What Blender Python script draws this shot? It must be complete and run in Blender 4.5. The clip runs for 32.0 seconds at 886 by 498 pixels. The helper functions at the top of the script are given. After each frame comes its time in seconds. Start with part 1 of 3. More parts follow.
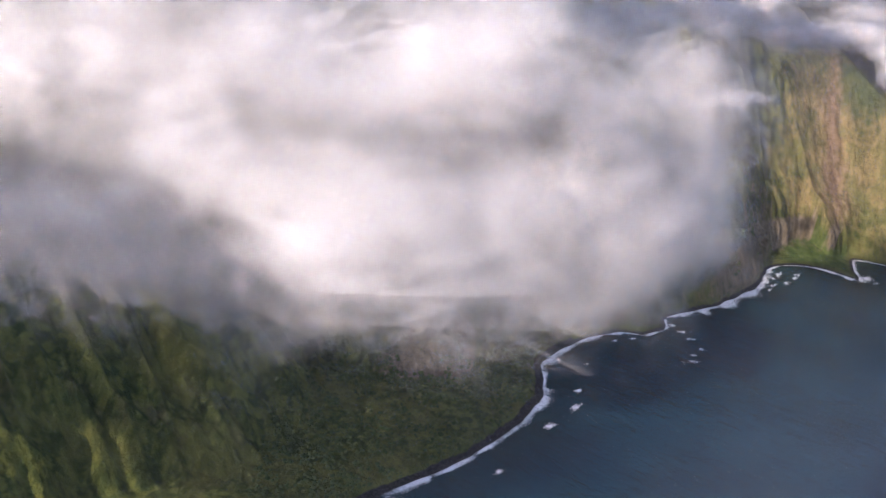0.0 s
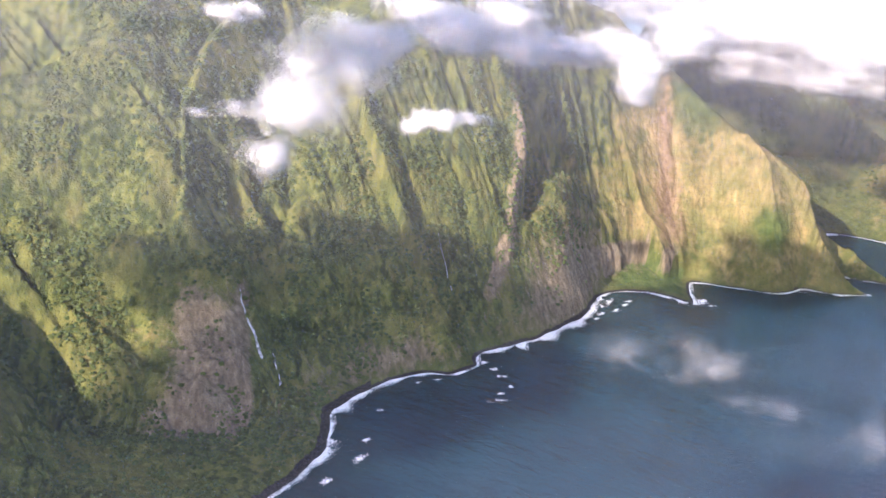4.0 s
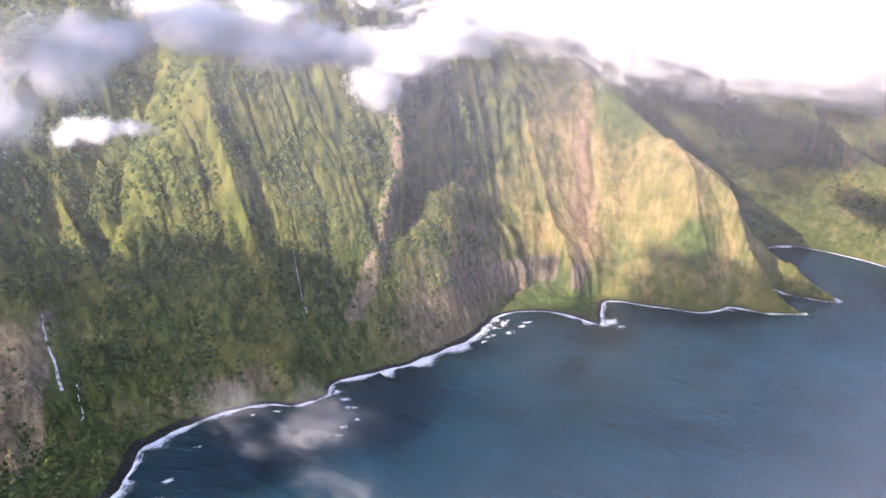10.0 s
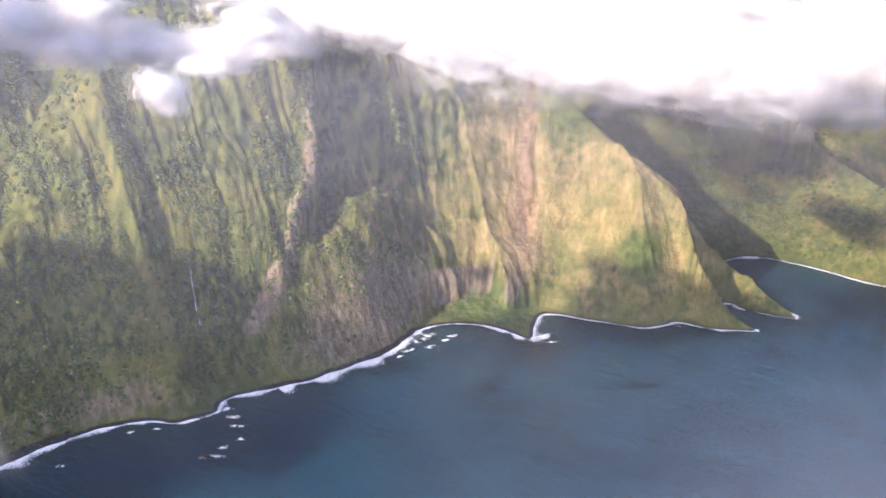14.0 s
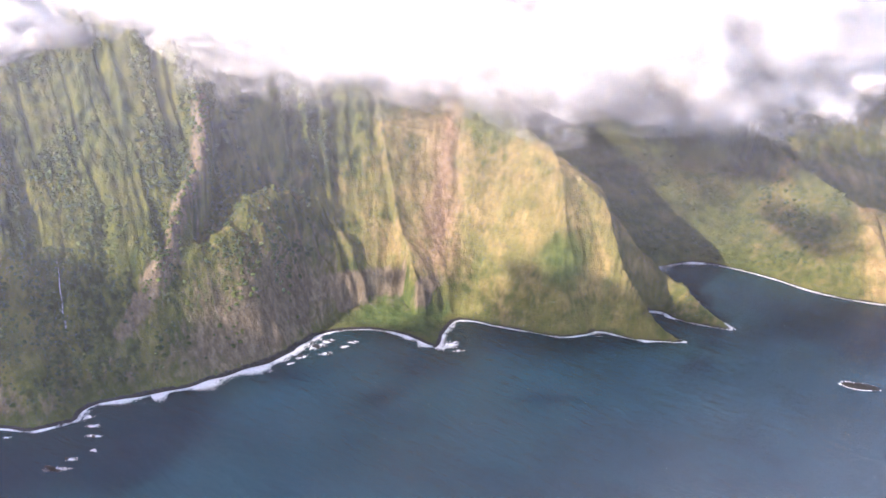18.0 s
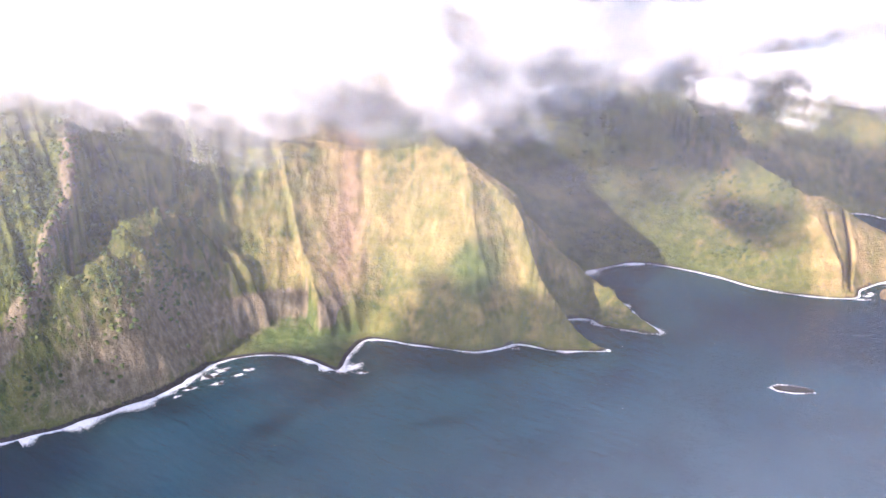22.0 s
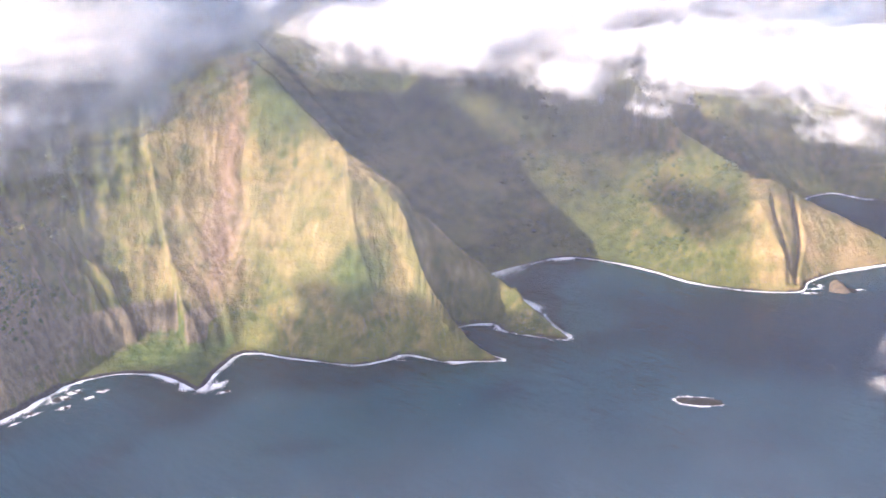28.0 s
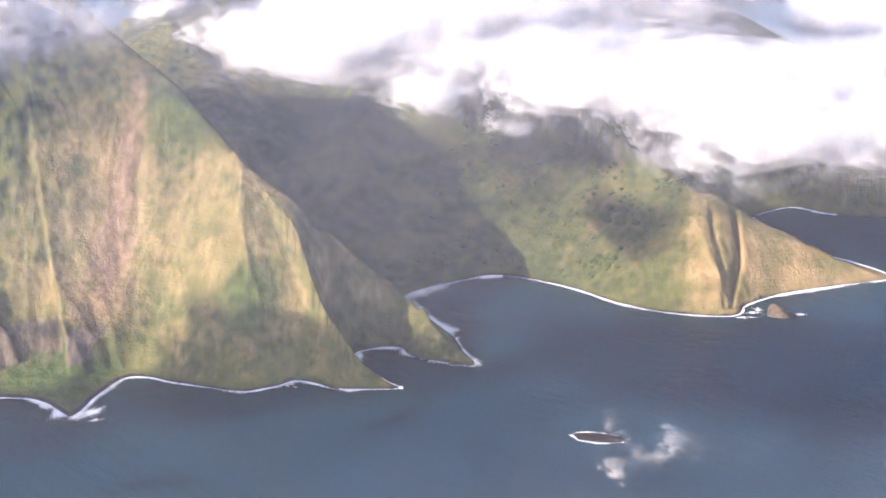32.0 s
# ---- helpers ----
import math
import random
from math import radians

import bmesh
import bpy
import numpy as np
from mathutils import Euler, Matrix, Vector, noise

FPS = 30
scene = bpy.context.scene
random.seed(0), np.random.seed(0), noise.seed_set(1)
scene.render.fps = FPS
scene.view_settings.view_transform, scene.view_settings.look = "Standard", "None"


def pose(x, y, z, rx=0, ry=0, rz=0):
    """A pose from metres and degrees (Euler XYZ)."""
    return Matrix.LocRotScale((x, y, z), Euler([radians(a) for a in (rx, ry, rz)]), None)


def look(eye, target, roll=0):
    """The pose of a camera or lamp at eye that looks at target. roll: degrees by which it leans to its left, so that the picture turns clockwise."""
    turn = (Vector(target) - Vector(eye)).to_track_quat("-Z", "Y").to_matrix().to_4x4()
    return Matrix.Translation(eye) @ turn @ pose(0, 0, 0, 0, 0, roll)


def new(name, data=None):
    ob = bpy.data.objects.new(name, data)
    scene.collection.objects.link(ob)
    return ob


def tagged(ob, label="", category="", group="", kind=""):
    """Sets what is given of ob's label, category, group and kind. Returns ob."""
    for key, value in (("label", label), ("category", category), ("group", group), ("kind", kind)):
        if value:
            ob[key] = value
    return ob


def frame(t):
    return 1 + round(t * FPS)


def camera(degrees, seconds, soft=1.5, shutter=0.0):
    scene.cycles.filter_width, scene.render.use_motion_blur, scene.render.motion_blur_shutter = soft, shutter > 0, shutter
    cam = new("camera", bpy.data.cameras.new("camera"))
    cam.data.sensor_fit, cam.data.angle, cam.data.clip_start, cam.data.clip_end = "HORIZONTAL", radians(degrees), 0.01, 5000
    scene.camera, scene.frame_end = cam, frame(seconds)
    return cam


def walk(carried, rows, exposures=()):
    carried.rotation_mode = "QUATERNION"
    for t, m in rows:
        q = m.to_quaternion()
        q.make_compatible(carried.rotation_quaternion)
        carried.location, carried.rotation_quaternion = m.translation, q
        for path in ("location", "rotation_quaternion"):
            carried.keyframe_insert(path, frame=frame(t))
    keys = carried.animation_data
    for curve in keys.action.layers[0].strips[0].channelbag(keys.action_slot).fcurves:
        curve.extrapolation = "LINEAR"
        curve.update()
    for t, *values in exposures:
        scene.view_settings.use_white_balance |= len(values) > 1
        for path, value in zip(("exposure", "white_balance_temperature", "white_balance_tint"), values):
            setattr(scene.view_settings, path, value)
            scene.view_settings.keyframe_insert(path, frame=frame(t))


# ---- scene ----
cam = camera(40.00, 32.0, soft=1.6)
# seconds, eye (metres), yaw, pitch, roll (degrees)
PATH = [
    (0, 6.04, 4.96, 488.61, -3.153, -21.606, 9.457),
    (0.5, 23.27, 12.64, 488.33, -4.054, -20.787, 9.277),
    (1, 40.51, 20.32, 488.05, -5.379, -20.441, 10.120),
    (1.5, 57.74, 28.00, 487.78, -6.999, -20.352, 10.367),
    (2, 74.97, 35.67, 487.53, -7.077, -19.055, 8.540),
    (2.5, 92.17, 43.32, 487.29, -7.764, -18.715, 8.559),
    (3, 109.36, 50.93, 487.07, -7.673, -18.774, 8.365),
    (3.5, 126.52, 58.52, 486.85, -6.854, -19.126, 7.906),
    (5.5, 195.11, 88.81, 485.99, -5.086, -20.157, 7.657),
    (6, 212.20, 96.34, 485.82, -5.057, -20.182, 7.806),
    (6.5, 229.19, 103.80, 485.71, -4.926, -20.624, 8.108),
    (7, 246.05, 111.18, 485.67, -5.193, -20.566, 7.966),
    (7.5, 262.76, 118.45, 485.72, -5.226, -20.459, 7.049),
    (8, 279.34, 125.66, 485.85, -5.097, -20.687, 7.352),
    (8.5, 295.80, 132.84, 486.06, -5.066, -20.383, 7.518),
    (9, 312.20, 140.04, 486.35, -4.641, -19.623, 7.501),
    (9.5, 328.56, 147.30, 486.68, -3.246, -20.241, 6.363),
    (10, 344.89, 154.63, 487.05, -2.571, -19.644, 6.221),
    (10.5, 361.21, 162.06, 487.43, -2.220, -19.389, 6.835),
    (11, 377.49, 169.60, 487.82, -2.002, -19.409, 6.542),
    (11.5, 393.73, 177.24, 488.22, -1.710, -19.471, 6.488),
    (12, 409.92, 184.99, 488.61, -1.148, -19.677, 6.243),
    (12.5, 426.05, 192.86, 488.99, -0.818, -19.794, 6.022),
    (13, 442.12, 200.84, 489.36, -0.614, -19.775, 5.910),
    (13.5, 458.12, 208.95, 489.70, -0.332, -19.851, 5.957),
    (14, 474.05, 217.17, 490.00, 0.000, -20.002, 6.080),
    (14.5, 489.91, 225.50, 490.27, 0.278, -20.102, 6.207),
    (16.5, 553.02, 259.33, 491.17, 1.565, -20.733, 6.292),
    (17, 568.74, 267.93, 491.32, 1.844, -20.729, 6.133),
    (17.5, 584.38, 276.67, 491.40, 2.011, -20.358, 5.983),
    (18, 599.93, 285.51, 491.40, 1.866, -20.581, 6.448),
    (18.5, 615.37, 294.38, 491.33, 1.420, -20.602, 6.561),
    (19, 630.69, 303.29, 491.17, 1.557, -20.421, 5.900),
    (19.5, 645.88, 312.23, 490.95, 1.500, -20.554, 6.287),
    (20, 660.93, 321.21, 490.66, 1.789, -20.349, 5.786),
    (20.5, 675.87, 330.25, 490.35, 1.925, -20.130, 5.760),
    (21, 690.71, 339.38, 490.04, 2.499, -20.153, 5.215),
    (21.5, 705.48, 348.58, 489.76, 3.018, -20.228, 4.049),
    (22, 720.21, 357.86, 489.51, 3.615, -20.634, 2.818),
    (22.5, 734.93, 367.24, 489.29, 3.823, -20.874, 2.289),
    (23, 749.65, 376.72, 489.06, 3.928, -20.932, 2.487),
    (23.5, 764.37, 386.30, 488.81, 4.137, -21.122, 2.480),
    (24, 779.09, 395.97, 488.50, 4.407, -20.981, 2.467),
    (24.5, 793.78, 405.75, 488.13, 4.430, -21.026, 2.603),
    (25, 808.44, 415.62, 487.67, 4.667, -21.097, 2.595),
    (25.5, 823.06, 425.60, 487.13, 4.805, -21.141, 2.373),
    (26, 837.63, 435.67, 486.51, 5.194, -21.165, 2.131),
    (26.5, 852.15, 445.83, 485.82, 5.445, -21.201, 2.165),
    (28.5, 910.07, 486.92, 482.73, 8.716, -22.085, -1.039),
    (29, 924.56, 497.35, 481.90, 8.795, -22.048, -1.198),
    (29.5, 939.06, 507.94, 481.01, 9.015, -22.087, -1.024),
    (30, 953.59, 518.67, 480.08, 9.415, -22.069, -0.809),
    (30.5, 968.13, 529.53, 479.09, 9.929, -21.630, -1.041),
    (31, 982.68, 540.50, 478.07, 10.453, -21.782, -1.155),
    (31.5, 997.25, 551.52, 477.03, 10.671, -21.884, -0.827),
    (32, 1011.82, 562.57, 475.98, 10.638, -22.094, -0.851),
]
walk(cam, [(t, pose(x, y, z) @ pose(0, 0, 0, 0, 0, yaw) @ pose(0, 0, 0, 90 + pitch) @ pose(0, 0, 0, 0, 0, roll)) for t, x, y, z, yaw, pitch, roll in PATH],
     [(0, 0.4, 5900, 26), (1, 0.42, 5900, 26), (2, 1.22, 5900, 26), (3.5, 1.45, 5900, 26), (6, 1.6, 5900, 26), (8, 1.6, 5900, 26), (12, 1.42, 5900, 26), (19, 1.4, 5900, 26), (22, 1.7, 5900, 26), (25, 1.75, 5900, 24), (28.5, 1.46, 5900, 23), (32, 1.34, 5900, 23)])


# ---- world ----
SUN = Vector((-0.66, -0.75, 0.46)).normalized()
world = bpy.data.worlds.new("sky")
scene.world = world
world.use_nodes = True
wt = world.node_tree
wt.nodes.clear()
sky = wt.nodes.new("ShaderNodeTexSky")
sky.sky_type, sky.sun_disc = "NISHITA", False
sky.sun_elevation, sky.sun_rotation = math.asin(SUN.z), math.atan2(SUN.x, SUN.y)
sky.air_density, sky.dust_density, sky.ozone_density = 1.0, 1.5, 1.0
back = wt.nodes.new("ShaderNodeBackground")
back.inputs["Strength"].default_value = 0.14
out = wt.nodes.new("ShaderNodeOutputWorld")
wt.links.new(sky.outputs[0], back.inputs[0])
wt.links.new(back.outputs[0], out.inputs[0])
sun_data = bpy.data.lights.new("sun", "SUN")
sun_data.energy, sun_data.angle, sun_data.color = 5.0, radians(0.6), (1.0, 0.87, 0.67)
sun = new("sun", sun_data)
sun.matrix_world = look(SUN * 2000, (0, 0, 0))
scene.cycles.transparent_max_bounces = 160

# ---- helpers of this scene ----
def part(name, mesh, material, parent=None, label=""):
    ob = new(name, mesh)
    if material and not mesh.materials:
        mesh.materials.append(material)
    if parent:
        ob.parent = parent
    if label:
        ob["label"] = label
    return ob


def mesh_of(name, co, faces, smooth=True):
    """A mesh from an (n, 3) array and an (m, 3 or 4) array of corners."""
    me = bpy.data.meshes.new(name)
    co, faces = np.asarray(co, np.float32), np.asarray(faces, np.int32)
    k = faces.shape[1]
    me.vertices.add(len(co))
    me.vertices.foreach_set("co", co.ravel())
    me.loops.add(faces.size)
    me.loops.foreach_set("vertex_index", faces.ravel())
    me.polygons.add(len(faces))
    me.polygons.foreach_set("loop_start", np.arange(0, faces.size, k, dtype=np.int32))
    me.polygons.foreach_set("use_smooth", np.full(len(faces), smooth))
    me.update(calc_edges=True)
    me.validate()
    return me


def attribute(me, name, values):
    a = me.attributes.new(name, "FLOAT", "POINT")
    a.data.foreach_set("value", np.asarray(values, np.float32))


def _hash(ix, iy, seed):
    h = (ix * 374761393 + iy * 668265263 + seed * 1442695041) & 0x7FFFFFFF
    h = ((h ^ (h >> 13)) * 1274126177) & 0x7FFFFFFF
    return ((h ^ (h >> 16)) & 0xFFFF) / 65535.0


def vnoise(x, y, seed=0):
    """Smooth noise from 0 to 1."""
    x, y = np.broadcast_arrays(np.asarray(x, float), np.asarray(y, float))
    ix, iy = np.floor(x).astype(np.int64), np.floor(y).astype(np.int64)
    fx, fy = x - ix, y - iy
    fx, fy = fx * fx * fx * (fx * (6 * fx - 15) + 10), fy * fy * fy * (fy * (6 * fy - 15) + 10)
    a, b = _hash(ix, iy, seed), _hash(ix + 1, iy, seed)
    c, d = _hash(ix, iy + 1, seed), _hash(ix + 1, iy + 1, seed)
    return (a + (b - a) * fx) * (1 - fy) + (c + (d - c) * fx) * fy


def fbm(x, y, seed=0, octaves=4):
    total, weight, size = 0.0, 0.0, 1.0
    for k in range(octaves):
        total = total + vnoise(x / size + 17.3 * k, y / size - 9.1 * k, seed + k) * size
        weight += size
        size *= 0.5
    return total / weight


def step(a, b, x):
    t = np.clip((x - a) / (b - a), 0, 1)
    return t * t * (3 - 2 * t)


class Nodes:
    """A short way to write a node material."""

    def __init__(self, name):
        self.mat = bpy.data.materials.new(name)
        self.mat.use_nodes = True
        self.t = self.mat.node_tree
        self.t.nodes.clear()

    def n(self, kind, ins=(), **props):
        node = self.t.nodes.new("ShaderNode" + kind)
        for k, v in props.items():
            setattr(node, k, v)
        for k, v in dict(ins).items():
            if isinstance(v, bpy.types.NodeSocket):
                self.t.links.new(v, node.inputs[k])
            else:
                node.inputs[k].default_value = v
        return node

    def math(self, op, a, b=0.0, clamp=False):
        return self.n("Math", {0: a, 1: b}, operation=op, use_clamp=clamp).outputs[0]

    def span(self, x, a, b, c=0.0, d=1.0):
        return self.n("MapRange", {0: x, 1: a, 2: b, 3: c, 4: d}, interpolation_type="SMOOTHSTEP").outputs[0]

    def mix(self, f, a, b):
        return self.n("MixRGB", {0: f, 1: a, 2: b}).outputs[0]

    def noise(self, vec, scale, detail=3.0, rough=0.55):
        return self.n("TexNoise", {"Vector": vec, "Scale": scale, "Detail": detail, "Roughness": rough}).outputs["Fac"]

    def attr(self, name):
        return self.n("Attribute", attribute_name=name).outputs["Fac"]

    def done(self, shader):
        o = self.n("OutputMaterial")
        self.t.links.new(shader, o.inputs[0])
        return self.mat


# ---- materials ----
def land_material():
    m = Nodes("sea_cliff_land")
    pos = m.n("NewGeometry").outputs["Position"]
    tall = m.n("VectorMath", {0: pos, 1: (1, 1, 0.22)}, operation="MULTIPLY").outputs[0]
    fine, mid, big = m.noise(pos, 0.5, 4), m.noise(pos, 0.10, 4), m.noise(pos, 0.018, 3)
    streak, band = m.noise(tall, 0.20, 5, 0.6), m.noise(tall, 0.045, 4, 0.55)
    strata = m.n("VectorMath", {0: pos, 1: (0.12, 0.12, 1.0)}, operation="MULTIPLY").outputs[0]
    ledge = m.noise(strata, 0.16, 5, 0.6)
    green = m.mix(m.span(mid, 0.3, 0.7), (0.042, 0.056, 0.015, 1), (0.094, 0.108, 0.028, 1))
    green = m.mix(m.span(fine, 0.3, 0.7, 0, 0.5), green, (0.050, 0.068, 0.018, 1))
    crown = m.mix(m.span(m.attr("tree"), 0.2, 0.85), (0.022, 0.036, 0.009, 1), (0.118, 0.128, 0.028, 1))
    green = m.mix(m.math("MULTIPLY", m.attr("woods"), 0.75), green, crown)
    green = m.mix(m.span(big, 0.42, 0.68, 0, 0.55), green, (0.138, 0.132, 0.036, 1))
    green = m.mix(m.span(band, 0.56, 0.76, 0, 0.35), green, (0.15, 0.125, 0.055, 1))
    dry = m.mix(m.span(band, 0.3, 0.7), (0.215, 0.155, 0.066, 1), (0.340, 0.240, 0.108, 1))
    dry = m.mix(m.span(m.noise(pos, 0.035, 5, 0.6), 0.44, 0.62, 0, 0.8), dry, (0.150, 0.143, 0.050, 1))
    dry = m.mix(m.span(ledge, 0.54, 0.70, 0, 0.45), dry, (0.16, 0.115, 0.066, 1))
    dry = m.mix(m.span(streak, 0.56, 0.74, 0, 0.35), dry, (0.14, 0.125, 0.055, 1))
    rock = m.mix(m.span(streak, 0.3, 0.7), (0.100, 0.082, 0.054, 1), (0.190, 0.152, 0.098, 1))
    rock = m.mix(m.span(fine, 0.55, 0.75, 0, 0.5), rock, (0.29, 0.235, 0.165, 1))
    red = m.mix(m.span(streak, 0.3, 0.7), (0.150, 0.096, 0.056, 1), (0.260, 0.176, 0.104, 1))
    shore = m.mix(m.span(fine, 0.4, 0.7), (0.022, 0.021, 0.021, 1), (0.060, 0.056, 0.052, 1))
    rough = m.math("SUBTRACT", m.math("ADD", m.math("MULTIPLY", streak, 0.45), m.math("ADD", m.math("MULTIPLY", band, 0.35), m.math("MULTIPLY", mid, 0.2))), 0.5)
    grain = m.math("MULTIPLY", rough, 1.5)

    def mask(name, soft=0.22):
        return m.span(m.math("ADD", m.attr(name), grain), 0.5 - soft, 0.5 + soft)

    col = m.mix(mask("dry", 0.38), green, dry)
    lush = m.mix(m.span(mid, 0.3, 0.7), (0.040, 0.070, 0.016, 1), (0.082, 0.106, 0.026, 1))
    col = m.mix(mask("lush", 0.30), col, lush)
    col = m.mix(mask("rock"), col, rock)
    col = m.mix(mask("red", 0.36), col, red)
    col = m.mix(mask("shore", 0.15), col, shore)
    height = m.math("ADD", m.math("ADD", m.math("MULTIPLY", fine, 0.55), m.math("MULTIPLY", streak, 0.8)), m.math("MULTIPLY", ledge, 0.6))
    bump = m.n("Bump", {"Height": height, "Strength": 1.0, "Distance": 2.2}).outputs[0]
    return m.done(m.n("BsdfPrincipled", {"Base Color": col, "Roughness": 0.95, "Specular IOR Level": 0.1, "Normal": bump}).outputs[0])


def leaf_material():
    m = Nodes("shrub_leaves")
    pos = m.n("NewGeometry").outputs["Position"]
    island = m.n("NewGeometry").outputs["Random Per Island"]
    col = m.mix(island, (0.030, 0.048, 0.013, 1), (0.090, 0.104, 0.027, 1))
    col = m.mix(m.span(m.noise(pos, 2.0, 3), 0.35, 0.7, 0, 0.6), col, (0.045, 0.070, 0.020, 1))
    return m.done(m.n("BsdfPrincipled", {"Base Color": col, "Roughness": 0.9, "Specular IOR Level": 0.15}).outputs[0])


def stone_material():
    m = Nodes("wet_lava_rock")
    pos = m.n("NewGeometry").outputs["Position"]
    n = m.noise(pos, 0.8, 5, 0.6)
    col = m.mix(m.span(n, 0.3, 0.7), (0.005, 0.005, 0.005, 1), (0.018, 0.016, 0.014, 1))
    bump = m.n("Bump", {"Height": n, "Strength": 0.8, "Distance": 0.8}).outputs[0]
    return m.done(m.n("BsdfPrincipled", {"Base Color": col, "Roughness": 0.85, "Specular IOR Level": 0.2, "Normal": bump}).outputs[0])


def stack_material():
    m = Nodes("dry_stack_rock")
    pos = m.n("NewGeometry").outputs["Position"]
    n = m.noise(pos, 0.35, 5, 0.6)
    col = m.mix(m.span(n, 0.3, 0.7), (0.07, 0.055, 0.038, 1), (0.17, 0.125, 0.075, 1))
    bump = m.n("Bump", {"Height": n, "Strength": 0.8, "Distance": 1.0}).outputs[0]
    return m.done(m.n("BsdfPrincipled", {"Base Color": col, "Roughness": 0.9, "Normal": bump}).outputs[0])


def fall_material():
    m = Nodes("falling_water")
    pos = m.n("NewGeometry").outputs["Position"]
    tall = m.n("VectorMath", {0: pos, 1: (1, 1, 0.1)}, operation="MULTIPLY").outputs[0]
    a = m.span(m.noise(tall, 0.9, 4), 0.35, 0.7, 0.15, 0.75)
    white = m.n("BsdfDiffuse", {"Color": (0.78, 0.80, 0.81, 1)}).outputs[0]
    return m.done(m.n("MixShader", {0: a, 1: m.n("BsdfTransparent").outputs[0], 2: white}).outputs[0])


def sea_material():
    m = Nodes("sea_water")
    pos = m.n("NewGeometry").outputs["Position"]
    turned = m.n("VectorRotate", {"Vector": pos, "Angle": radians(35)}, rotation_type="Z_AXIS").outputs[0]
    long = m.n("VectorMath", {0: turned, 1: (0.35, 1.0, 1.0)}, operation="MULTIPLY").outputs[0]
    swell, chop, patch = m.noise(long, 0.10, 3), m.noise(long, 0.5, 4), m.noise(pos, 0.006, 3)
    col = m.mix(m.span(patch, 0.3, 0.7), (0.006, 0.025, 0.042, 1), (0.009, 0.037, 0.060, 1))
    shallow = m.attr("shallow")
    col = m.mix(shallow, col, (0.010, 0.034, 0.036, 1))
    height = m.math("ADD", m.math("MULTIPLY", swell, 1.4), m.math("MULTIPLY", chop, 0.6))
    bump = m.n("Bump", {"Height": height, "Strength": 0.9, "Distance": 1.0}).outputs[0]
    return m.done(m.n("BsdfPrincipled", {"Base Color": col, "Roughness": 0.22, "IOR": 1.33, "Specular IOR Level": 0.36, "Normal": bump}).outputs[0])


def foam_material():
    m = Nodes("sea_foam")
    pos = m.n("NewGeometry").outputs["Position"]
    n = m.noise(pos, 0.7, 5, 0.7)
    cover = m.span(m.math("ADD", n, m.math("MULTIPLY", m.attr("foam"), 0.75)), 0.84, 1.02)
    white = m.n("BsdfDiffuse", {"Color": (0.80, 0.82, 0.83, 1)}).outputs[0]
    clear = m.n("BsdfTransparent").outputs[0]
    return m.done(m.n("MixShader", {0: cover, 1: clear, 2: white}).outputs[0])


def cloud_material(name, alpha, scale, low, high, tint=(0.94, 0.94, 0.95, 1)):
    """White droplets: each thin flake scatters a part of the light, more where the noise is dense."""
    m = Nodes(name)
    pos = m.n("NewGeometry").outputs["Position"]
    warp = m.n("TexNoise", {"Vector": pos, "Scale": scale * 1.7, "Detail": 2.0}).outputs["Color"]
    warp = m.n("VectorMath", {0: warp, "Scale": 0.55 / scale}, operation="SCALE").outputs[0]
    moved = m.n("VectorMath", {0: pos, 1: warp}, operation="ADD").outputs[0]
    n = m.noise(moved, scale, 6, 0.62)
    a = m.math("MULTIPLY", m.span(m.math("ADD", n, m.attr("cover")), low, high), alpha)
    puff = m.n("Attribute", attribute_name="puff").outputs["Vector"]
    white = m.n("BsdfDiffuse", {"Color": tint, "Normal": puff}).outputs[0]
    thru = m.n("BsdfTranslucent", {"Color": tint, "Normal": puff}).outputs[0]
    lit = m.n("MixShader", {0: 0.38, 1: white, 2: thru}).outputs[0]
    clear = m.n("BsdfTransparent").outputs[0]
    return m.done(m.n("MixShader", {0: a, 1: clear, 2: lit}).outputs[0])


LAND, SEA, FOAM = land_material(), sea_material(), foam_material()
LEAF, STONE, STACK, FALL = leaf_material(), stone_material(), stack_material(), fall_material()
CLOUD = cloud_material("cloud_droplets", 0.19, 0.045, 0.70, 1.04)
# for the unseen high clouds that only cast shade
THICK = cloud_material("shade_cloud_droplets", 0.60, 0.026, 0.60, 0.95)
WISP = cloud_material("wisp_droplets", 0.19, 0.085, 0.72, 1.02)
NEAR = cloud_material("near_cloud_droplets", 0.17, 0.062, 0.70, 1.02)
# pale sheets laid under the eye to imitate haze and veiling glare
HAZE = cloud_material("haze_glare_sheet", 0.066, 0.004, 0.30, 1.35, (0.89, 0.885, 1.0, 1))
VEIL = cloud_material("veil_droplets", 0.022, 0.090, 0.66, 1.02, (0.82, 0.82, 0.85, 1))

